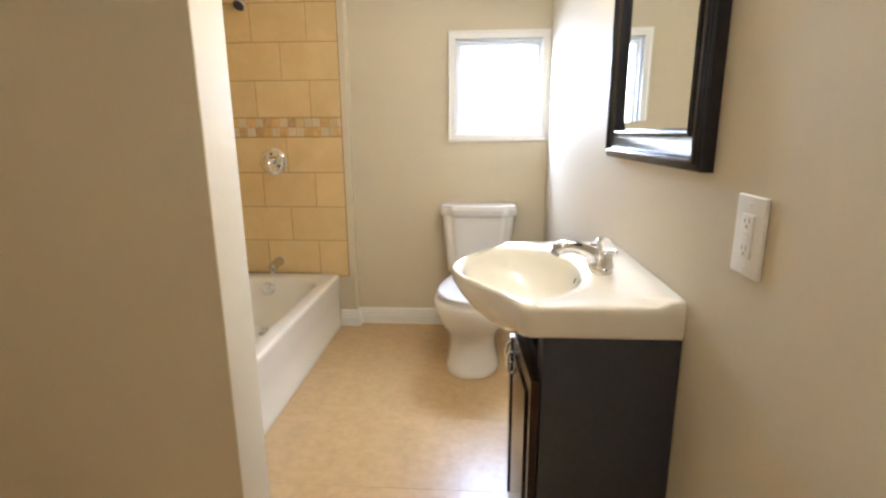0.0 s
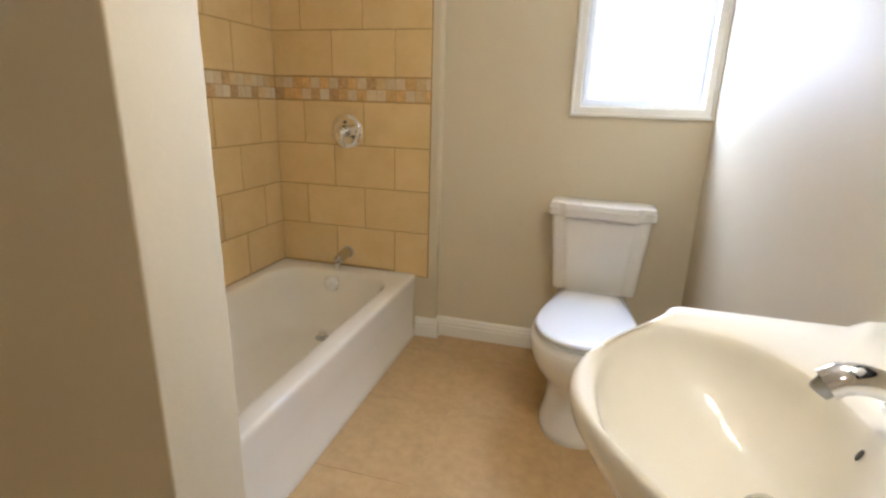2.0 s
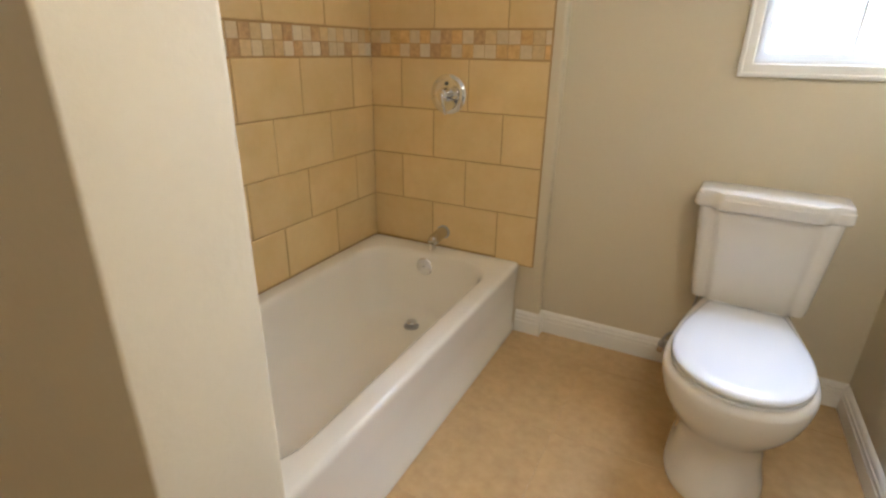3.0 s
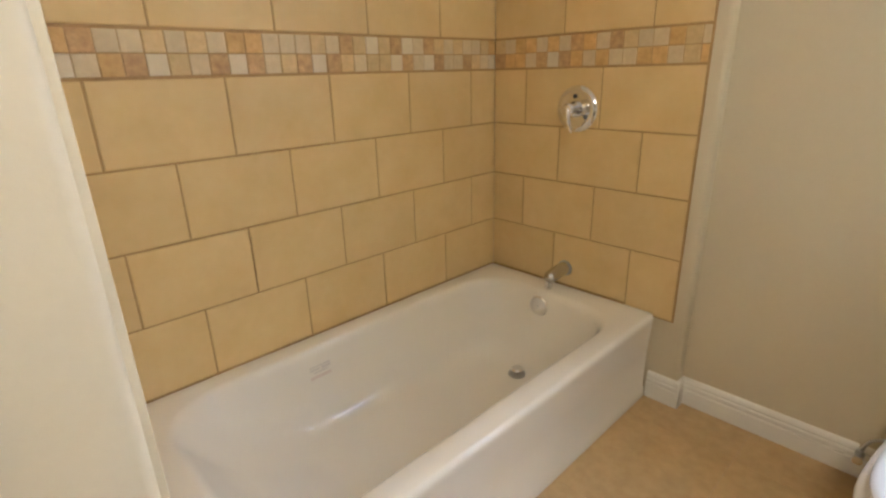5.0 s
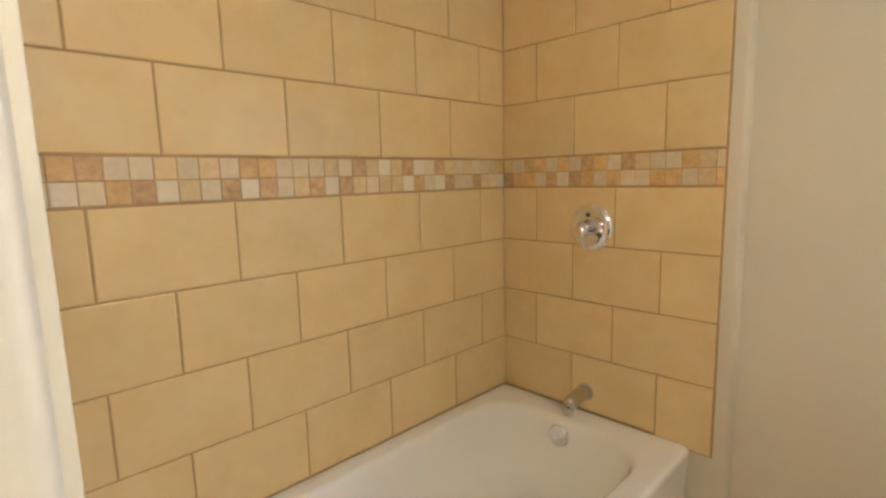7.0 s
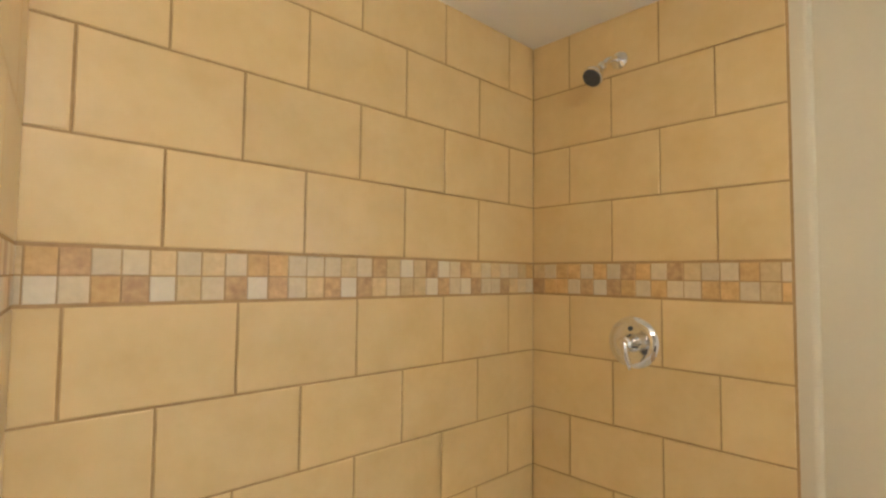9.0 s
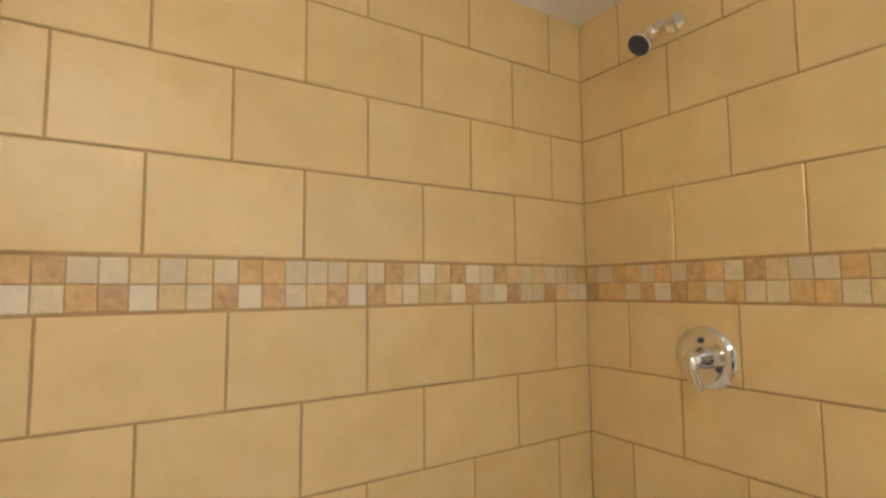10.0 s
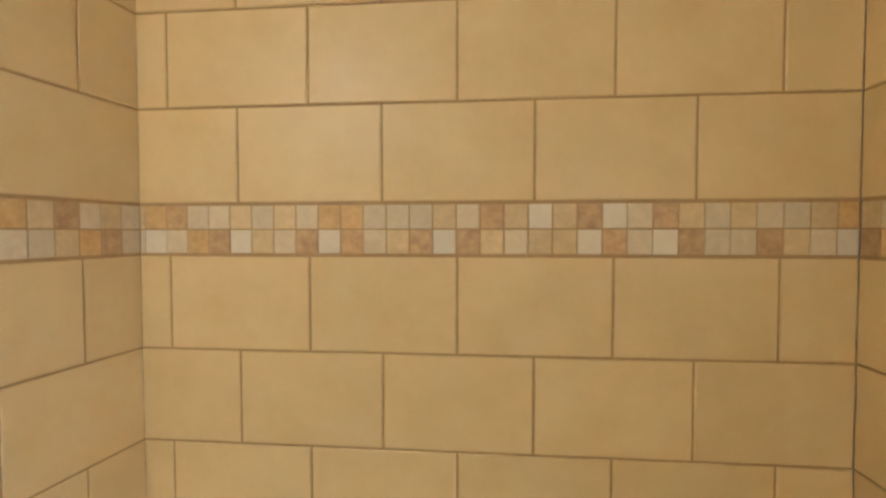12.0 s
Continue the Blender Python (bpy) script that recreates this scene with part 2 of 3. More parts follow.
def rect_frame(x0, x1, z0, z1, profile, y, sign=-1):
    """A mitred frame in the plane y: profile of (inset, stand-off)."""
    rings = []
    for ins, off in profile:
        rings.append([(x0 + ins, y + sign * off, z0 + ins), (x1 - ins, y + sign * off, z0 + ins), (x1 - ins, y + sign * off, z1 - ins), (x0 + ins, y + sign * off, z1 - ins)])
    rings.append(rings[0])
    return loft(rings, caps=(False, False))


piece("casing", rect_frame(-0.202, 0.388, 1.167, 1.789, [(0, 0), (0, 0.016), (0.003, 0.019), (0.012, 0.019), (0.016, 0.015), (0.04, 0.013), (0.044, 0.010), (0.044, -0.02), (0.0, -0.0)][:8], YW), WHITE, window, "flat white window casing", angle=25)
piece("window_frame", rect_frame(WX0, WX1, WZ0, WZ1, [(0, -0.02), (0.012, -0.02), (0.012, -0.05), (0.026, -0.05), (0.026, -0.095), (0, -0.095)], YW), VINYL, window, angle=25)
for x0, x1, y in ((WX0 + 0.022, 0.118, YW + 0.062), (0.106, WX1 - 0.022, YW + 0.078)):
    sash = piece("sash", rect_frame(x0, x1, WZ0 + 0.022, WZ1 - 0.022, [(0, 0), (0, 0.010), (0.009, 0.010), (0.012, 0.006), (0.012, 0)], y), VINYL, window, angle=25)
    pane = part("pane", boxed(x0 + 0.011, x1 - 0.011, y - 0.005, y - 0.002, WZ0 + 0.033, WZ1 - 0.033), GLASS, None, smooth=False)
    pane.visible_shadow = False
    under(pane, sash)
backdrop = setting("backdrop", boxed(-6, 6, 8.0, 8.02, -1.0, 9.0), glowing("hazy_sky_glow", (0.97, 0.985, 1.0), 11.0), "bright hazy daylight outside the window", "sky")
setting("ground", boxed(-60, 60, -60, 60, -0.45, -0.40), material("dry_ground", (0.22, 0.20, 0.15), 0.9, vary=0.3, scale=0.6), "plain dry ground outside the house", "ground")


# ---- bathtub ----
tub = base("bathtub", -1.28, 1.72, 0, "glossy white enamel alcove bathtub with a plain apron", "bathtub")


def near_y(x):
    return NEAR_A.y + (x - NEAR_A.x) * (NEAR_B.y - NEAR_A.y) / (NEAR_B.x - NEAR_A.x)


def tub_ring(x0, x1, y0, y1, r, z, n=9, skew=0.0):
    out = rounded(x0, x1, y0, y1, r, z, n)
    for p in out:
        p.y += skew * (near_y(p.x) - near_y(x0)) * (y1 - p.y) / (y1 - y0)
    return out


X0, X1, Y0, Y1 = -1.668, -0.897, 0.980, 2.487
rings = [
    tub_ring(X0, X1 - 0.004, Y0, Y1, 0.006, 0.0, skew=1),
    tub_ring(X0, X1 - 0.004, Y0, Y1, 0.006, 0.035, skew=1),
    tub_ring(X0, X1 - 0.012, Y0, Y1, 0.006, 0.045, skew=1),
    tub_ring(X0, X1 - 0.010, Y0, Y1, 0.008, 0.20, skew=1),
    tub_ring(X0, X1 - 0.002, Y0, Y1, 0.010, 0.318, skew=1),
    tub_ring(X0, X1, Y0, Y1, 0.012, 0.333, skew=1),
    tub_ring(X0, X1 - 0.002, Y0, Y1, 0.014, 0.342, skew=1),
    tub_ring(X0, X1 - 0.008, Y0, Y1 - 0.002, 0.018, 0.3485, skew=1),
    tub_ring(X0 + 0.01, X1 - 0.014, Y0 + 0.01, Y1 - 0.010, 0.022, 0.3505, skew=1),
    tub_ring(-1.612, -0.968, 1.005, 2.395, 0.17, 0.3495),
    tub_ring(-1.605, -0.975, 1.012, 2.388, 0.17, 0.3465),
    tub_ring(-1.598, -0.983, 1.022, 2.380, 0.17, 0.338),
    tub_ring(-1.592, -0.989, 1.036, 2.374, 0.17, 0.320),
    tub_ring(-1.580, -1.002, 1.085, 2.360, 0.165, 0.25),
    tub_ring(-1.564, -1.018, 1.160, 2.342, 0.16, 0.17),
    tub_ring(-1.545, -1.038, 1.270, 2.322, 0.15, 0.115),
    tub_ring(-1.520, -1.068, 1.330, 2.298, 0.13, 0.080),
    tub_ring(-1.480, -1.12, 1.390, 2.262, 0.10, 0.064),
    tub_ring(-1.40, -1.22, 1.55, 2.20, 0.06, 0.060),
]
body = piece("shell", loft(rings), ENAMEL, tub, angle=60)
drain = piece("drain", lathe([(0.0, 0.0), (0.034, 0.0), (0.034, 0.004), (0.028, 0.006), (0.024, 0.003), (0.0, 0.003)], 26, pose(-1.285, 2.185, 0.0615)), DARK_CHROME, tub, "steel drain ring with a raised stopper")
under(part("stopper", lathe([(0.012, 0.0), (0.012, 0.016), (0.024, 0.018), (0.025, 0.022), (0.020, 0.026), (0.0, 0.027)], 24, pose(-1.285, 2.185, 0.064)), CHROME), drain)
over = piece("overflow_plate", lathe([(0.0, 0.0), (0.041, 0.0), (0.0415, 0.004), (0.038, 0.008), (0.024, 0.010), (0.0, 0.0105)], 30, aimed((-1.318, 2.366, 0.284), (0, -1, 0.07))), CHROME, tub, "round chrome overflow plate")
under(part("screw", lathe([(0.005, 0), (0.005, 0.003), (0.0, 0.004)], 10, aimed((-1.318, 2.3590, 0.2872), (0, -1, 0.22))), DARK_CHROME), over)
# faded printed label inside the long side
sticker = tagged(new("printed_label"), "faded grey and red printed sticker in the tub", "sticker")
sticker.matrix_world = pose(-1.586, 1.50, 0.27)
for y0, y1, z0, z1, m in ((1.462, 1.54, 0.284, 0.289, INK), (1.462, 1.50, 0.274, 0.280, INK), (1.505, 1.54, 0.272, 0.281, INK), (1.475, 1.53, 0.264, 0.269, INK), (1.46, 1.538, 0.246, 0.256, REDINK)):
    b = bmesh.new()
    vs = [b.verts.new((-1.578 - (z - 0.25) * 0.171 + 0.0025, y, z)) for y, z in ((y0, z0), (y1, z0), (y1, z1), (y0, z1))]
    b.faces.new(vs)
    piece("print_bar", b, m, sticker, smooth=False)

# ---- tub fittings ----
spout = base("tub_spout", -1.285, YF, 0.42, "chrome tub spout on the tiled wall", "spout")
pts = bow([(-1.285, 2.490, 0.425), (-1.285, 2.455, 0.424), (-1.285, 2.40, 0.418), (-1.285, 2.368, 0.405)], 5)
piece("spout_body", tube(pts, [0.027] * 6 + [0.027, 0.027, 0.026, 0.026, 0.026, 0.025, 0.025, 0.024, 0.022, 0.016][: len(pts) - 6], 18), BRUSHED, spout)
piece("outlet", lathe([(0.014, 0.0), (0.016, -0.012), (0.016, -0.030), (0.012, -0.030), (0.0, -0.028)], 16, pose(-1.285, 2.378, 0.402)), CHROME, spout)
piece("escutcheon", lathe([(0.0, 0), (0.033, 0), (0.032, 0.005), (0.026, 0.007), (0.0, 0.008)], 24, aimed((-1.285, 2.489, 0.425), (0, -1, 0))), DARK_CHROME, spout)

valve = base("shower_valve", -1.272, YF, 1.056, "round chrome shower valve with a lever handle", "valve")
piece("escutcheon", lathe([(0.0, 0), (0.082, 0), (0.083, 0.004), (0.078, 0.010), (0.066, 0.015), (0.060, 0.0155), (0.052, 0.013), (0.030, 0.014), (0.0, 0.014)], 40, aimed((-1.272, 2.489, 1.056), (0, -1, 0))), CHROME, valve, "round polished chrome plate")
piece("hub", lathe([(0.0, 0.0), (0.030, 0), (0.029, 0.02), (0.024, 0.038), (0.024, 0.052), (0.018, 0.060), (0.0, 0.062)], 26, aimed((-1.272, 2.476, 1.056), (0, -1, 0))), CHROME, valve)
pts = bow([(-1.272, 2.424, 1.060), (-1.268, 2.418, 1.035), (-1.262, 2.424, 1.005), (-1.256, 2.432, 0.978)], 5)
piece("lever", tube(pts, [0.013, 0.013, 0.0125, 0.012, 0.0115, 0.011, 0.0105, 0.010, 0.0098, 0.0096, 0.0095, 0.0095, 0.0095, 0.009, 0.008, 0.005], 14), CHROME, valve, "slim chrome lever pointing down")
# oversized dark discs put in for the dark reflections on the chrome plate
for dx, dz in ((-0.004, 0.045), (0.042, -0.026)):
    piece("screw", lathe([(0.008, 0), (0.008, 0.002), (0, 0.0028)], 7, aimed((-1.272 + dx, 2.4745, 1.056 + dz), (0, -1, 0))), DARK, valve)

shower = base("wall_shower", -1.312, YF, 1.995, "chrome shower head with a dark rubber face", "shower head")
piece("flange", lathe([(0.0, 0), (0.030, 0), (0.029, 0.005), (0.016, 0.012), (0.011, 0.014), (0.0, 0.014)], 26, aimed((-1.312, 2.489, 1.995), (0, -1, 0))), CHROME, shower)
pts = bow([(-1.312, 2.49, 1.995), (-1.314, 2.455, 1.994), (-1.320, 2.425, 1.980), (-1.328, 2.405, 1.960)], 6)
piece("arm", tube(pts, 0.0095, 14), CHROME, shower)
d = Vector((-0.10, -0.60, -0.62)).normalized()
at = Vector((-1.328, 2.405, 1.960))
head = piece("head", lathe([(0.0, 0.0), (0.012, 0.0), (0.016, 0.006), (0.016, 0.016), (0.012, 0.020), (0.017, 0.030), (0.030, 0.058), (0.034, 0.066), (0.034, 0.076), (0.030, 0.078), (0.0, 0.078)], 30, aimed(at, d)), CHROME, shower)
face = part("spray_face", lathe([(0.0, 0.0), (0.0305, 0.0), (0.030, 0.004), (0.0, 0.005)], 28, aimed(at + d * 0.0775, d)), RUBBER, None, "dark grey rubber nozzles")
under(face, head)

# ---- toilet ----
TX = -0.038
toilet = base("toilet", TX, 2.1, 0, "white two-piece toilet with its lid closed", "toilet")


def seat_ring(g, z, w=0.186, back=0.118, y0=1.760, y1=2.330):
    """A ring that tapers from its widest part to a straight back edge."""
    out = []
    mid, n = 1.985, 24
    for i in range(n + 1):
        t = math.pi * i / n
        out.append(Vector((TX - (w - g) * math.copysign(abs(math.cos(t)) ** 0.94, math.cos(t)), mid - (mid - y0 - g) * math.sin(t) ** 0.95, z)))
    for i in range(1, 13):
        q = i / 12
        out.append(Vector((TX + (w - g) + (back - w) * q * q * (1.7 - 0.7 * q), mid + (y1 - g - mid) * q, z)))
    for p in list(out[-1:-13:-1]):
        out.append(Vector((2 * TX - p.x, p.y, z)))
    return out


rings = [
    seat_ring(0, z, w, b, y0, y1) for z, w, b, y0, y1 in (
        (0.0, 0.140, 0.106, 1.792, 2.36), (0.012, 0.142, 0.107, 1.789, 2.362), (0.030, 0.139, 0.105, 1.794, 2.36), (0.055, 0.131, 0.100, 1.808, 2.35),
        (0.10, 0.123, 0.096, 1.826, 2.34), (0.15, 0.120, 0.094, 1.838, 2.33), (0.185, 0.124, 0.094, 1.836, 2.33), (0.215, 0.142, 0.10, 1.818, 2.34), (0.25, 0.168, 0.11, 1.790, 2.36),
        (0.29, 0.188, 0.122, 1.766, 2.40), (0.335, 0.200, 0.132, 1.753, 2.45), (0.368, 0.203, 0.136, 1.750, 2.46), (0.382, 0.200, 0.134, 1.754, 2.46), (0.390, 0.188, 0.126, 1.768, 2.452))
]
piece("bowl", loft(rings), CHINA, toilet, angle=70)
piece("seat", loft([seat_ring(0.010, 0.391), seat_ring(0.003, 0.394), seat_ring(0.003, 0.402), seat_ring(0.010, 0.4055)]), SEAT, toilet, angle=60)
piece("seat_lid", loft([seat_ring(0.006, 0.4075), seat_ring(0.0, 0.412), seat_ring(0.001, 0.419), seat_ring(0.012, 0.4255), seat_ring(0.05, 0.4290), seat_ring(0.10, 0.4300)]), SEAT, toilet, "closed glossy white lid", angle=70)
for sx in (-0.075, 0.075):
    piece("hinge", tube([(TX + sx - 0.022, 2.340, 0.408), (TX + sx + 0.022, 2.340, 0.408)], 0.011, 14), SEAT, toilet)


def dense_front(ring):
    """The ring with its long edges cut into short steps."""
    out = []
    for a, b in zip(ring, ring[1:] + ring[:1]):
        steps = 40 if (a - b).length > 0.2 else 1
        out += [a.lerp(b, k / steps) for k in range(steps)]
    return out


def tank_ring(w0, w1, yf, z, r=0.03):
    out = dense_front(rounded(TX - w0, TX + w1, yf, 2.535, r, z, 6))
    for p in out:
        if p.y < 2.46:
            p.y -= 0.012 * max(0.0, min(1.0, (w0 - 0.052 - abs(p.x - TX)) / 0.012))
    return out


piece("tank", loft([tank_ring(0.168, 0.168, 2.395, 0.396), tank_ring(0.178, 0.178, 2.386, 0.402), tank_ring(0.183, 0.183, 2.383, 0.43), tank_ring(0.208, 0.208, 2.380, 0.69), tank_ring(0.211, 0.211, 2.378, 0.742)]), CHINA, toilet, angle=50)


def lid_ring(g, z):
    """The lid's front edge swells forward between two curved shoulders."""
    out = dense_front(rounded(TX - 0.228 + g, TX + 0.228 - g, 2.376 + g, 2.536 - g * 0.3, 0.020, z, 6))
    for p in out:
        if p.y < 2.42:
            q = max(0.0, min(1.0, (0.178 - abs(p.x - TX)) / 0.034))
            p.y -= 0.030 * q * q * (3 - 2 * q)
    return out


piece("tank_lid", loft([lid_ring(0.012, 0.740), lid_ring(0.004, 0.744), lid_ring(0.0, 0.750), lid_ring(0.001, 0.780), lid_ring(0.005, 0.784), lid_ring(0.006, 0.795), lid_ring(0.010, 0.8005), lid_ring(0.02, 0.803), lid_ring(0.05, 0.804)]), CHINA, toilet, angle=38)
toilet.matrix_world = pose(TX, 2.1, 0, 0, 0, -3.5)
stop = base("water_supply", -0.262, 2.53, 0.09, "chrome water stop valve beside the toilet", "valve")
piece("stub", tube([(-0.262, 2.548, 0.10), (-0.262, 2.49, 0.10)], 0.008, 12), CHROME, stop)
piece("valve_body", lathe([(0.0, 0), (0.012, 0.0), (0.012, 0.04), (0.009, 0.045), (0.0, 0.045)], 14, pose(-0.262, 2.487, 0.082)), DARK_CHROME, stop)
piece("knob", lathe([(0.0, 0), (0.014, 0.0), (0.016, 0.006), (0.014, 0.014), (0.0, 0.015)], 12, aimed((-0.262, 2.478, 0.10), (0, -1, 0))), CHROME, stop)
piece("hose", tube(bow([(-0.262, 2.487, 0.125), (-0.245, 2.490, 0.165), (-0.19, 2.490, 0.22), (-0.165, 2.475, 0.414)], 6), 0.005, 8), DARK_CHROME, stop)

# ---- vanity ----
VY0, VY1, VF = 0.425, 1.062, 0.056
VM = (VY0 + VY1) / 2
vanity = base("vanity_cabinet", 0.25, VM, 0, "black-brown bow-front vanity cabinet", "cabinet")


def front_x(y, depth):
    q = abs(y - VM) / 0.305
    return 0.106 - depth * max(0.0, math.cos(min(1, q) * math.pi / 2)) ** 1.3


def bow_panel(y0, y1, z0, z1, depth, thick, stand=0.0, n=12):
    rings = []
    for i in range(n + 1):
        y = y0 + (y1 - y0) * i / n
        x = front_x(y, depth) - stand
        rings.append([(x, y, z0), (x + thick, y, z0), (x + thick, y, z1), (x, y, z1)])
    return loft(rings)


piece("side_panel", boxed(0.108, 0.386, VY0 + 0.006, VY0 + 0.022, 0.0, 0.808, bevel=0.0015), BLACK, vanity)
piece("side_panel", boxed(0.108, 0.386, VY1 - 0.022, VY1 - 0.006, 0.0, 0.808, bevel=0.0015), BLACK, vanity)
piece("back_panel", boxed(0.374, 0.387, VY0 + 0.024, VY1 - 0.024, 0.0, 0.809), BLACK, vanity)
piece("bottom_panel", bow_panel(VY0 + 0.024, VY1 - 0.024, 0.085, 0.10, 0.012, 0.20), BLACK, vanity)
piece("top_rail", bow_panel(VY0 + 0.024, VY1 - 0.024, 0.678, 0.704, 0.012, 0.02), BLACK, vanity)
for y0, y1 in ((VY0 + 0.024, VY0 + 0.085), (VY1 - 0.085, VY1 - 0.024)):
    piece("stile", boxed(0.109, 0.122, y0, y1, 0.706, 0.806), BLACK, vanity)
piece("toe_board", boxed(0.15, 0.165, VY0 + 0.024, VY1 - 0.024, 0.0, 0.085), BLACK, vanity)
for y0, y1, hy in ((VY0 + 0.012, VM - 0.002, VM - 0.030), (VM + 0.002, VY1 - 0.012, VM + 0.030)):
    leaf = piece("door", bow_panel(y0, y1, 0.095, 0.706, 0.012, 0.018, 0.019), DOOR, vanity, "dark cherry bow-front door", angle=25)
    rail = part("moulding", bow_panel(y0 + 0.05, y1 - 0.05, 0.15, 0.656, 0.012, 0.006, 0.024), DOOR, None, angle=25)
    under(rail, leaf)
    hx = front_x(hy, 0.012) - 0.020
    grip = part("handle", tube(bow([(hx, hy, 0.648), (hx - 0.014, hy, 0.646), (hx - 0.018, hy, 0.618), (hx - 0.014, hy, 0.590), (hx, hy, 0.588)], 5), 0.0045, 10), CHROME, None, "curved chrome bar handle")
    under(grip, leaf)

# ---- sink top ----
sink = base("bathroom_sink", 0.2, VM, 0.83, "bone white porcelain vanity sink with a rounded basin", "sink")
NS, BELLY, SINK_Z = 96, 0.152, -0.012


def swell(y):
    s = min(1.0, abs(y - VM) / 0.302)
    return (1 - s ** 2.0) ** 1.65


def shell_z(x, y):
    """The height of the belly's outer skin, under which the basin must not sink."""
    share = (VF - x) / (BELLY * max(0.05, swell(y)))
    if share < 0:
        return SHELL[0][1] - 0.8 * (x - VF)
    for (a, za), (b, zb) in zip(SHELL, SHELL[1:]):
        if share < b:
            return za + (zb - za) * max(0.0, (share - a) / (b - a))
    return SHELL[-1][1]


SHELL = [(0.0, 0.728), (0.15, 0.735), (0.40, 0.760), (0.65, 0.792), (0.85, 0.827), (0.97, 0.857), (1.0, 0.874)]


def outline(grow, z, belly=1.0, drop=0.0):
    """The slab's outline; grow shrinks it inward; belly is the share of the front bulge."""
    out = []
    z += SINK_Z
    y0, y1, xb = VY0 + grow, VY1 - grow, 0.386 - grow * 0.2
    r = 0.022
    per = NS // 4
    # front from the near to the far end, far side, back, near side
    for i in range(2 * per):
        q = i / (2 * per)
        y = y0 + (y1 - y0) * q
        bulge = swell(y)
        edge = min(y - y0, y1 - y)
        soft = r - math.sqrt(max(0.0, r * r - (r - edge) ** 2)) if edge < r else 0.0
        out.append(Vector((VF + grow - BELLY * belly * bulge + soft * 0.9, y, z - drop * bulge)))
    for i in range(per // 2):
        out.append(Vector((VF + grow + 0.02 + (xb - VF - grow - 0.02) * i / (per // 2), y1, z)))
    for i in range(per):
        out.append(Vector((xb, y1 - (y1 - y0) * i / per, z)))
    for i in range(per // 2):
        out.append(Vector((xb - (xb - VF - grow - 0.02) * i / (per // 2), y0, z)))
    return out


BCX, BCY = 0.090, VM


def basin(k, z, sx=0.0):
    """The basin's outline at the share k, met along rays from its middle."""
    out = []
    z += SINK_Z
    for p in outline(0.0, 0.0):
        d = Vector((p.x - BCX, p.y - BCY))
        a = math.atan2(d.y, d.x)
        rx = 0.150 if math.cos(a) > 0 else 0.157
        ry = 0.236
        r = 1 / math.sqrt((math.cos(a) / rx) ** 2 + (math.sin(a) / ry) ** 2)
        x, y = BCX + sx + r * k * math.cos(a), BCY + r * k * math.sin(a)
        low = shell_z(x, y) + 0.009 + SINK_Z
        d = (z - low) / 0.006
        out.append(Vector((x, y, z if k > 0.97 or d > 6 else low + 0.006 * math.log(1 + math.exp(d)))))
    return out


def blend(a, b, t, z):
    return [Vector((p.x + (q.x - p.x) * t, p.y + (q.y - p.y) * t, z + SINK_Z)) for p, q in zip(a, b)]


def lipped(ring):
    """The back ledge stands a little higher along the wall."""
    for p in ring:
        p.z += 0.016 * max(0.0, min(1.0, (p.x - 0.335) / 0.03))
    return ring


O = outline(0.0, 0)
flat = outline(0.012, 0, 0.0)
rings = [
    outline(0.010, 0.820, 0.0, 0.092), outline(0.004, 0.822, 0.15, 0.087), outline(0.002, 0.826, 0.40, 0.066), outline(0.001, 0.834, 0.65, 0.042), outline(0.0005, 0.846, 0.85, 0.019),
    outline(0.0, 0.861, 0.97, 0.004), outline(0.0, 0.876, 1.0), lipped(outline(0.002, 0.884, 1.0)), lipped(outline(0.006, 0.8885, 1.0)), lipped(outline(0.012, 0.890, 1.0)),
    lipped(blend(outline(0.012, 0), basin(1.0, 0), 0.45, 0.8865)), blend(outline(0.012, 0), basin(1.0, 0), 0.85, 0.8835),
    basin(1.0, 0.8818), basin(0.985, 0.8790), basin(0.965, 0.8715), basin(0.945, 0.8605), basin(0.92, 0.8470, 0.002), basin(0.865, 0.8270, 0.006), basin(0.775, 0.8070, 0.012), basin(0.655, 0.7890, 0.022), basin(0.50, 0.7710, 0.036), basin(0.33, 0.7585, 0.050), basin(0.20, 0.7525, 0.058), basin(0.08, 0.7500, 0.062),
]
piece("basin", loft(rings, caps=(False, True)), PORCELAIN, sink, angle=70)
piece("drain", lathe([(0.0, 0), (0.024, 0.0), (0.024, 0.003), (0.020, 0.004), (0.017, 0.001), (0.0, 0.001)], 24, pose(0.152, VM, 0.7388)), DARK_CHROME, sink, "steel drain ring")
piece("stopper", lathe([(0.010, 0.0), (0.010, 0.006), (0.0165, 0.008), (0.0165, 0.011), (0.011, 0.015), (0.0, 0.0165)], 24, pose(0.152, VM, 0.7398)), CHROME, sink, "raised chrome pop-up stopper")
piece("overflow_slot", lathe([(0.0, 0), (0.006, 0.0), (0.005, 0.0015), (0.0, 0.002)], 14, aimed((0.2290, VM, 0.839), (-1, 0, 0.4)) @ Matrix.Diagonal((0.6, 1.4, 1, 1))), DARK, sink, "small dark overflow hole")

# ---- sink faucet ----
FX, FZ = 0.288, 0.8715
faucet = base("sink_faucet", FX, VM, FZ, "chrome centerset faucet with two lever handles", "faucet")


def oval(w, l, z, n=36):
    return [Vector((FX + w * math.copysign(abs(math.cos(2 * math.pi * i / n)) ** 0.8, math.cos(2 * math.pi * i / n)), VM + l * math.copysign(abs(math.sin(2 * math.pi * i / n)) ** 0.8, math.sin(2 * math.pi * i / n)), z)) for i in range(n)]


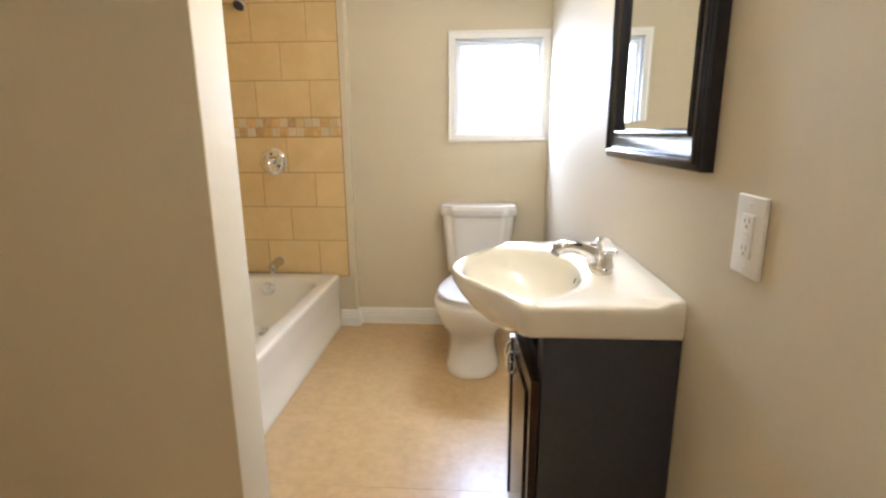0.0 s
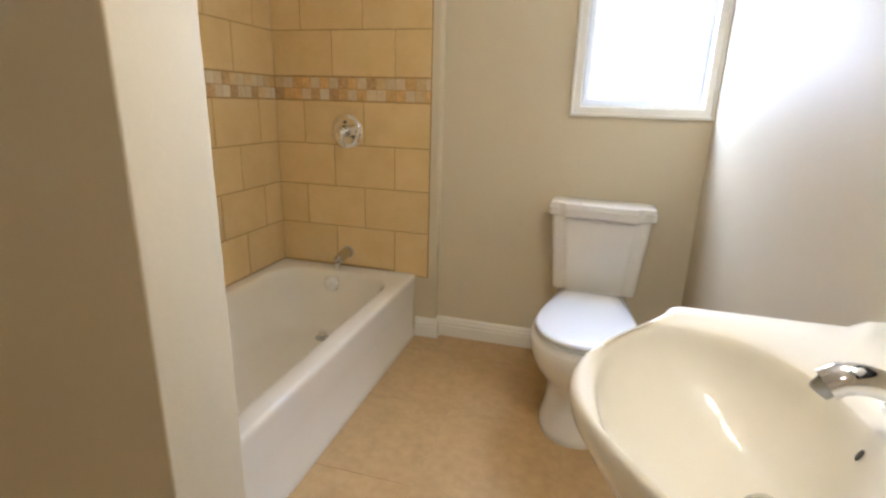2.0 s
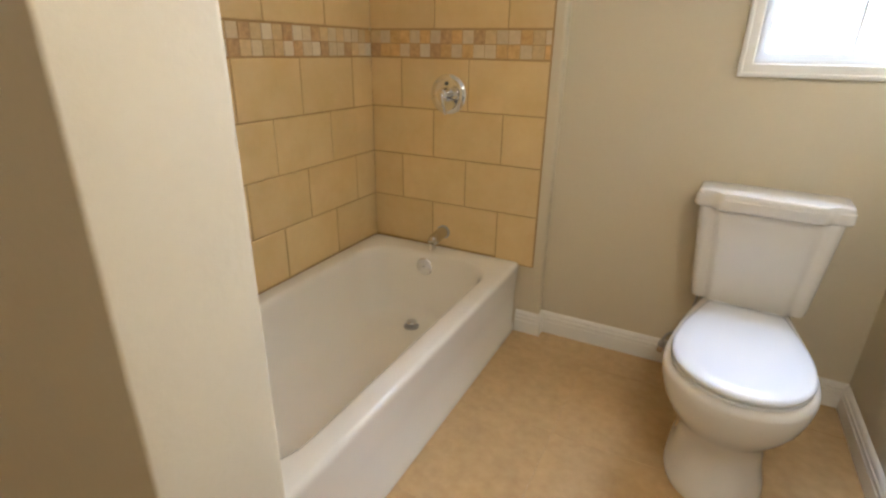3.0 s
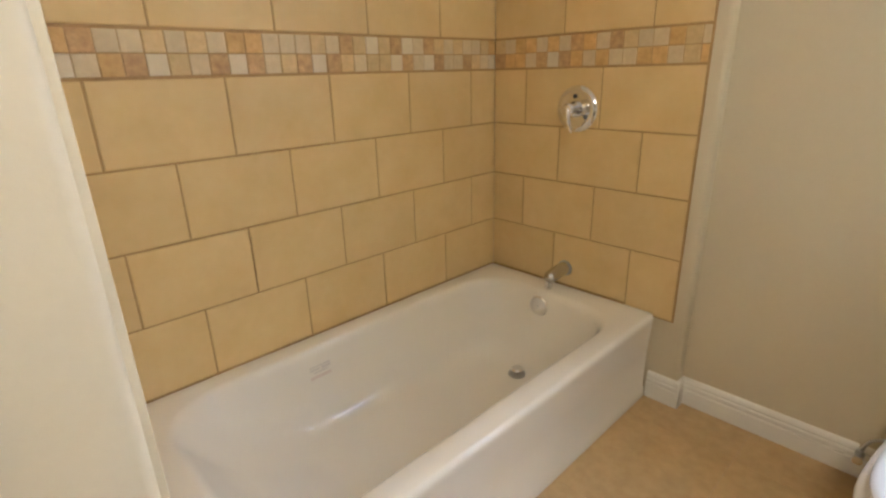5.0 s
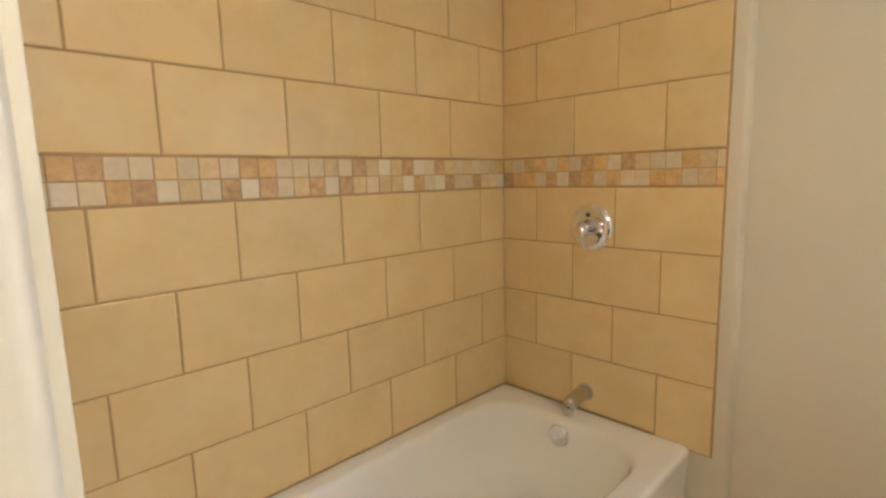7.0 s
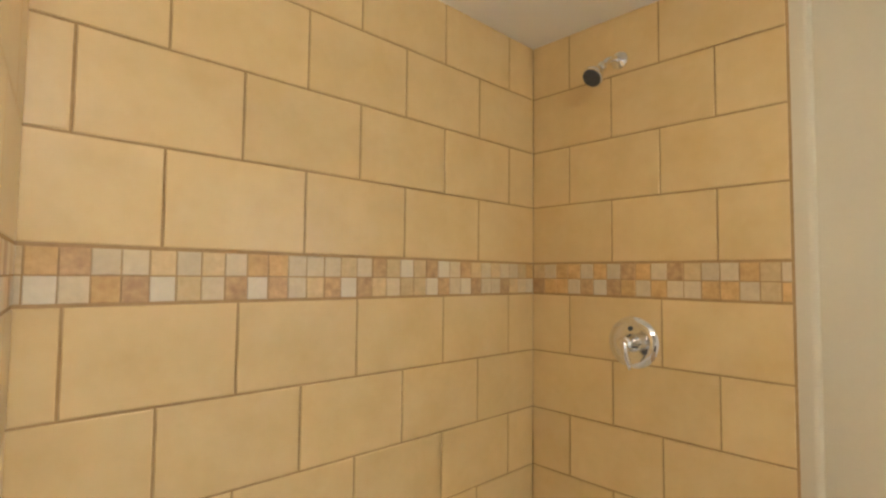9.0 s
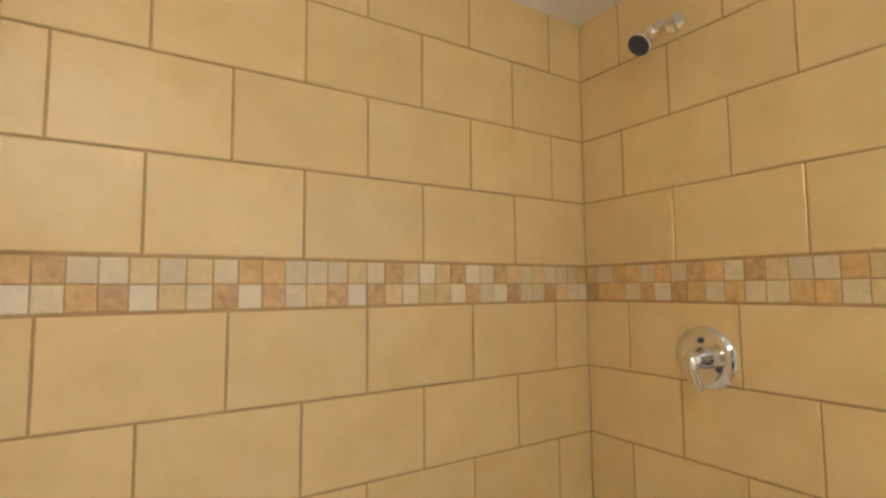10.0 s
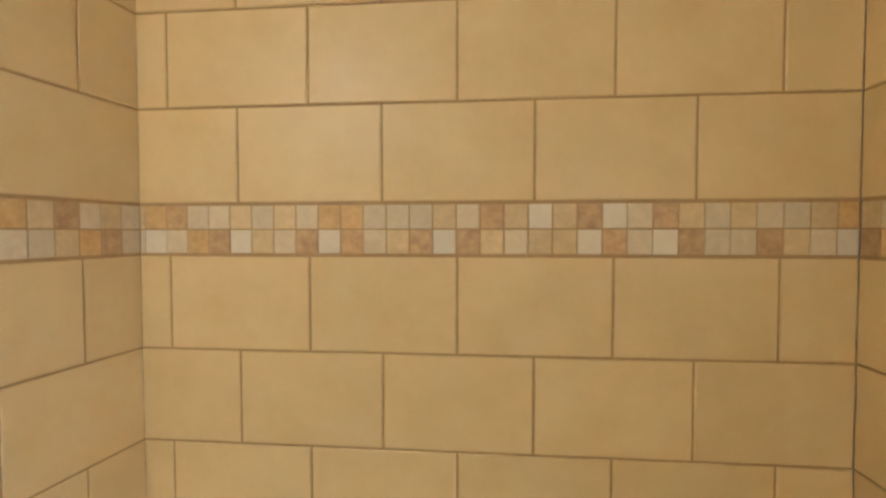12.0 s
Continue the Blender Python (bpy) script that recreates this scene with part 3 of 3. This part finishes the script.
piece("base_plate", loft([oval(0.027, 0.080, FZ), oval(0.028, 0.081, FZ + 0.004), oval(0.027, 0.080, FZ + 0.014), oval(0.023, 0.076, FZ + 0.019), oval(0.015, 0.066, FZ + 0.021)]), CHROME, faucet, angle=50)
pts = bow([(FX + 0.004, VM, FZ + 0.008), (FX - 0.014, VM, FZ + 0.036), (FX - 0.042, VM, FZ + 0.052), (FX - 0.072, VM, FZ + 0.060), (FX - 0.096, VM, FZ + 0.058), (FX - 0.110, VM, FZ + 0.048)], 5)
piece("spout", tube(pts, [0.025 - 0.0085 * min(1, i / 9) + 0.002 * max(0, min(1, (i - 14) / 5)) for i in range(len(pts))], 20), CHROME, faucet, "arched chrome spout")
piece("aerator", lathe([(0.0, 0.0), (0.011, 0.0), (0.0125, 0.004), (0.0125, 0.014), (0.0, 0.014)], 18, aimed((FX - 0.115, VM, FZ + 0.038), (0.5, 0, 0.85))), DARK_CHROME, faucet)
piece("lift_rod", tube([(FX + 0.022, VM, FZ + 0.015), (FX + 0.022, VM, FZ + 0.052)], 0.003, 8), CHROME, faucet)
for s in (-1, 1):
    hy = VM + s * 0.051
    cap = piece("handle", lathe([(0.0, 0), (0.022, 0), (0.0225, 0.005), (0.019, 0.012), (0.0165, 0.030), (0.017, 0.036), (0.013, 0.043), (0.0, 0.046)], 24, pose(FX + 0.003, hy, FZ + 0.016)), CHROME, faucet)
    pts = bow([(FX + 0.003, hy, FZ + 0.054), (FX + 0.011, hy + s * 0.014, FZ + 0.061), (FX + 0.021, hy + s * 0.029, FZ + 0.064)], 5)
    lev = part("lever", tube(pts, [0.010, 0.009, 0.0082, 0.0075, 0.007, 0.0068, 0.0068, 0.007, 0.0072, 0.0068, 0.004], 12), CHROME)
    under(lev, cap)

# ---- mirror ----
MY0, MY1, MZ0, MZ1 = 0.384, 1.036, 1.148, 1.90
mirror = base("framed_mirror", XR, (MY0 + MY1) / 2, MZ0, "wall mirror in a wide black lacquered frame", "mirror")


def wall_frame(y0, y1, z0, z1, profile):
    rings = []
    for ins, off in profile:
        x = XR - off
        rings.append([(x, y0 + ins, z0 + ins), (x, y1 - ins, z0 + ins), (x, y1 - ins, z1 - ins), (x, y0 + ins, z1 - ins)])
    return rings


prof = [(0.0, 0.0005), (0.0, 0.022), (0.002, 0.026), (0.007, 0.027), (0.008, 0.030), (0.013, 0.031), (0.014, 0.034), (0.020, 0.035), (0.024, 0.032), (0.027, 0.027), (0.042, 0.0215), (0.062, 0.020), (0.064, 0.024), (0.069, 0.026), (0.074, 0.024), (0.078, 0.015), (0.078, 0.0005)]
rings = wall_frame(MY0, MY1, MZ0, MZ1, prof)
piece("frame", loft(rings + rings[:1], caps=(False, False)), FRAME, mirror, "black lacquered stepped moulding", angle=20)
rings = wall_frame(MY0 + 0.076, MY1 - 0.076, MZ0 + 0.076, MZ1 - 0.076, [(0.0, 0.004), (0.0, 0.0095), (0.022, 0.0120), (0.0221, 0.0120)])
piece("mirror_glass", loft(rings), MIRROR, mirror, "bevelled mirror glass", smooth=False)

# ---- light bar over the mirror ----
LY, LZ = 0.90, 2.02
lamp = base("vanity_light", XR, LY, LZ, "chrome wall light with two frosted globes above the mirror", "lamp")
piece("back_plate", boxed(XR - 0.022, XR - 0.0005, LY - 0.22, LY + 0.22, LZ - 0.045, LZ + 0.045, bevel=0.006, seg=3), CHROME, lamp)
BULB = glowing("frosted_globe", (1.0, 0.915, 0.80), GLOBE_GLOW)
for s in (-1, 1):
    y = LY + s * 0.13
    piece("holder", tube([(XR - 0.020, y, LZ), (XR - 0.070, y, LZ)], [0.022, 0.030], 18), CHROME, lamp)
    piece("globe", lathe([(0.0, -0.062), (0.028, -0.0555), (0.050, -0.036), (0.062, 0.0), (0.050, 0.036), (0.028, 0.0555), (0.0, 0.062)], 24, pose(XR - 0.125, y, LZ)), BULB, lamp, "glowing frosted glass globe")

# ---- unseen dome added over the entry as fill light ----
dome = base("entry_fill_light", 0.05, -0.80, CEIL, "added fill light over the entry, shaped as an unseen ceiling dome", "lamp")
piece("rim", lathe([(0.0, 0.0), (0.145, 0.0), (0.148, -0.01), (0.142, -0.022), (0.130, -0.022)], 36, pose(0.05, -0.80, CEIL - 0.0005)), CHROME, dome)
piece("shade", lathe([(0.130, -0.020), (0.122, -0.045), (0.095, -0.068), (0.05, -0.080), (0.0, -0.084)], 36, pose(0.05, -0.80, CEIL)), glowing("fill_dome", (1.0, 0.82, 0.68), FILL_GLOW), dome)

# ---- outlet ----
OY, OZ = 0.236, 1.064
outlet = base("wall_outlet", XR, OY, OZ, "white wall outlet with a rectangular cover plate", "outlet")
piece("cover_plate", boxed(XR - 0.0065, XR - 0.0004, OY - 0.041, OY + 0.041, OZ - 0.062, OZ + 0.062, bevel=0.003, seg=3), PLASTIC, outlet)
recep = piece("receptacle", boxed(XR - 0.0095, XR - 0.003, OY - 0.0168, OY + 0.0168, OZ - 0.0335, OZ + 0.0335, bevel=0.0012), PLASTIC, outlet)
for dz in (-0.021, 0.021):
    for dy, h in ((-0.006, 0.008), (0.006, 0.0065)):
        under(part("slot", boxed(XR - 0.0100, XR - 0.0094, OY + dy - 0.0011, OY + dy + 0.0011, OZ + dz, OZ + dz + h), SLOT, smooth=False), recep)
    under(part("ground_hole", lathe([(0.0026, 0), (0.0026, 0.0006), (0, 0.0007)], 10, aimed((XR - 0.0094, OY, OZ + dz - 0.006), (-1, 0, 0))), SLOT), recep)
for dz in (-0.005, 0.005):
    under(part("test_button", boxed(XR - 0.0110, XR - 0.009, OY - 0.007, OY + 0.007, OZ + dz - 0.0035, OZ + dz + 0.0035, bevel=0.0008), PLASTIC, smooth=False), recep)
for dz in (-0.0485, 0.0485):
    under(part("screw", lathe([(0.003, 0), (0.003, 0.0008), (0, 0.0012)], 12, aimed((XR - 0.0064, OY, OZ + dz), (-1, 0, 0))), PLASTIC), outlet)

# ---- wall tiles ----
GAP = 0.0052


def tile_mesh(w, h, t, edge):
    """A tile lying in its own x (along) and z (up), face towards -y."""
    bm = bmesh.new()
    a, e = edge, edge * 0.6
    rings = [[(0, t, 0), (w, t, 0), (w, t, h), (0, t, h)], [(0, e, 0), (w, e, 0), (w, e, h), (0, e, h)], [(a, 0, a), (w - a, 0, a), (w - a, 0, h - a), (a, 0, h - a)]]
    loft(rings, bm=bm)
    bmesh.ops.recalc_face_normals(bm, faces=bm.faces)
    me = bpy.data.meshes.new("tile")
    bm.to_mesh(me)
    bm.free()
    return me


MESHES = {}


def lay(name, frame_m, u0, u1, z0, z1, mat, wall, t=0.0075, edge=0.0022, proud=0.0):
    key = (name, round(u1 - u0, 3), round(z1 - z0, 3), mat.name)
    if key not in MESHES:
        MESHES[key] = tile_mesh(round(u1 - u0, 3), round(z1 - z0, 3), t, edge)
        MESHES[key].materials.append(mat)
    ob = new(name, MESHES[key])
    ob.matrix_world = frame_m @ pose(u0, -proud, z0)
    ob.parent = wall
    return ob


def tiled(frame_m, length, odd, wide, wall, top, bottom, start, drop=None):
    """Courses along u from 0 to length; odd: first joint of the odd courses; wide: joint to joint; drop: the height to which the last tile of the lowest course reaches."""
    for r in range(9):
        if r == 4:
            continue
        z0, z1 = ROWZ[r] + (GAP / 2 if r else 0.0), ROWZ[r + 1] - (GAP / 2 if r < 8 else 0.001)
        first = odd if r in (1, 3, 6, 8) else odd + wide / 2
        cuts = [0.0]
        u = first - wide if first - wide > 0.02 else first
        while u < length - 0.03:
            cuts.append(u)
            u += wide
        cuts.append(length)
        for i, (a, b) in enumerate(zip(cuts, cuts[1:])):
            low = drop if (r == 0 and drop and i == len(cuts) - 2) else z0
            lay("tile", frame_m, a + (GAP / 2 if i else 0.0), b - (GAP / 2 if i < len(cuts) - 2 else 0.0), low, z1, TILE, wall, proud=random.uniform(0, 0.0008))
    z0, pitch, size = ROWZ[4] + 0.0048, 0.0503, 0.0475
    for row, codes in ((1, top), (0, bottom)):
        u, i = start - pitch, 0
        while u < length:
            a, b = max(0.0, u), min(length, u + size)
            if b - a > 0.006:
                lay("mosaic_tile", frame_m, a, b, z0 + row * 0.0540, z0 + row * 0.0540 + 0.0510, MOSAIC[codes[(i - 1) % len(codes)]], wall, edge=0.0016, proud=random.uniform(-0.0005, 0.0006))
            u += pitch
            i += 1


# frames: u along the wall, tile face at y = 0 of the frame, looking out along -y
west_m = Matrix.Translation((XL, 0.979, 0)) @ pose(0, 0, 0, 0, 0, 90)
end_m = Matrix.Translation((XL, YF, 0))
near_dir = (NEAR_B - NEAR_A).normalized()
near_m = Matrix(((-near_dir.x, near_dir.y, 0, NEAR_B.x), (-near_dir.y, -near_dir.x, 0, NEAR_B.y), (0, 0, 1, 0), (0, 0, 0, 1)))
near_len = (NEAR_B - NEAR_A).length
setting("tile_bed_west", boxed(XL - 0.0085, XL - 0.0028, 0.972, YF - 0.001, RIM - 0.012, CEIL - 0.001), GROUT, "brown grout bed behind the long tiled wall", "grout")
setting("tile_bed_end", boxed(XL - 0.002, -0.834, YF + 0.0028, YF + 0.0086, 0.331, CEIL - 0.001), GROUT, "brown grout bed behind the plumbing wall tiles", "grout")
bm = boxed(-0.003, near_len + 0.004, 0.0028, 0.016, RIM - 0.012, CEIL - 0.001)
bm.transform(near_m)
bm2 = boxed(-0.012, -0.0003, -0.0025, 0.022, RIM, CEIL - 0.001, bevel=0.002)
bm2.transform(near_m)
setting("trim_tile_edge", bm2, PAINT, "beige painted strip along the tile edge", "trim", True)
setting("tile_bed_near", bm, GROUT, "brown grout bed behind the near end tiles", "grout")
tiled(west_m, YF - 0.979, 0.071, 0.3235, wall_west, "OBGGTGTGOOGGGTGBTWTBWGBTGTGGT", "WGOBWTGBWBGTBWBTGTTWBGWBGGBTG", 0.013)
tiled(end_m, -0.8405 - XL, 0.160, 0.328, wall_tub_end, "GOOGOGBOGBTGGOTGT", "OOGBWBOGOGGOOGTOB", 0.0540, drop=0.336)
tiled(near_m, near_len, near_len - 0.145 - 0.325, 0.325, wall_partition, "TGBGTOGTGGOTBGTGGOTG", "GTOBGWTGBTGGTOBGTBWG", 0.03)

# ---- floor tiles ----
FT = 0.457
for i in range(-4, 2):
    for j in range(-6, 5):
        x0, y0 = -0.085 + i * FT, 0.978 + j * FT
        x1, y1 = min(x0 + FT, 0.39), min(y0 + FT, 2.55)
        x0, y0 = max(x0, -1.68), max(y0, SOUTH)
        if x1 - x0 < 0.01 or y1 - y0 < 0.01:
            continue
        key = ("floor_tile", round(x1 - x0, 3), round(y1 - y0, 3))
        if key not in MESHES:
            bm = bmesh.new()
            w, h, g, e = x1 - x0, y1 - y0, 0.0007, 0.0004
            loft([[(g, g, -0.004), (w - g, g, -0.004), (w - g, h - g, -0.004), (g, h - g, -0.004)], [(g, g, -0.0004), (w - g, g, -0.0004), (w - g, h - g, -0.0004), (g, h - g, -0.0004)], [(g + e, g + e, 0), (w - g - e, g + e, 0), (w - g - e, h - g - e, 0), (g + e, h - g - e, 0)]], bm=bm)
            bmesh.ops.recalc_face_normals(bm, faces=bm.faces)
            me = bpy.data.meshes.new("floor_tile")
            bm.to_mesh(me)
            bm.free()
            me.materials.append(FLOOR)
            MESHES[key] = me
        ob = new("floor_tile", MESHES[key])
        ob.location = (x0, y0, random.uniform(-0.0004, 0.0))
        ob.parent = floor
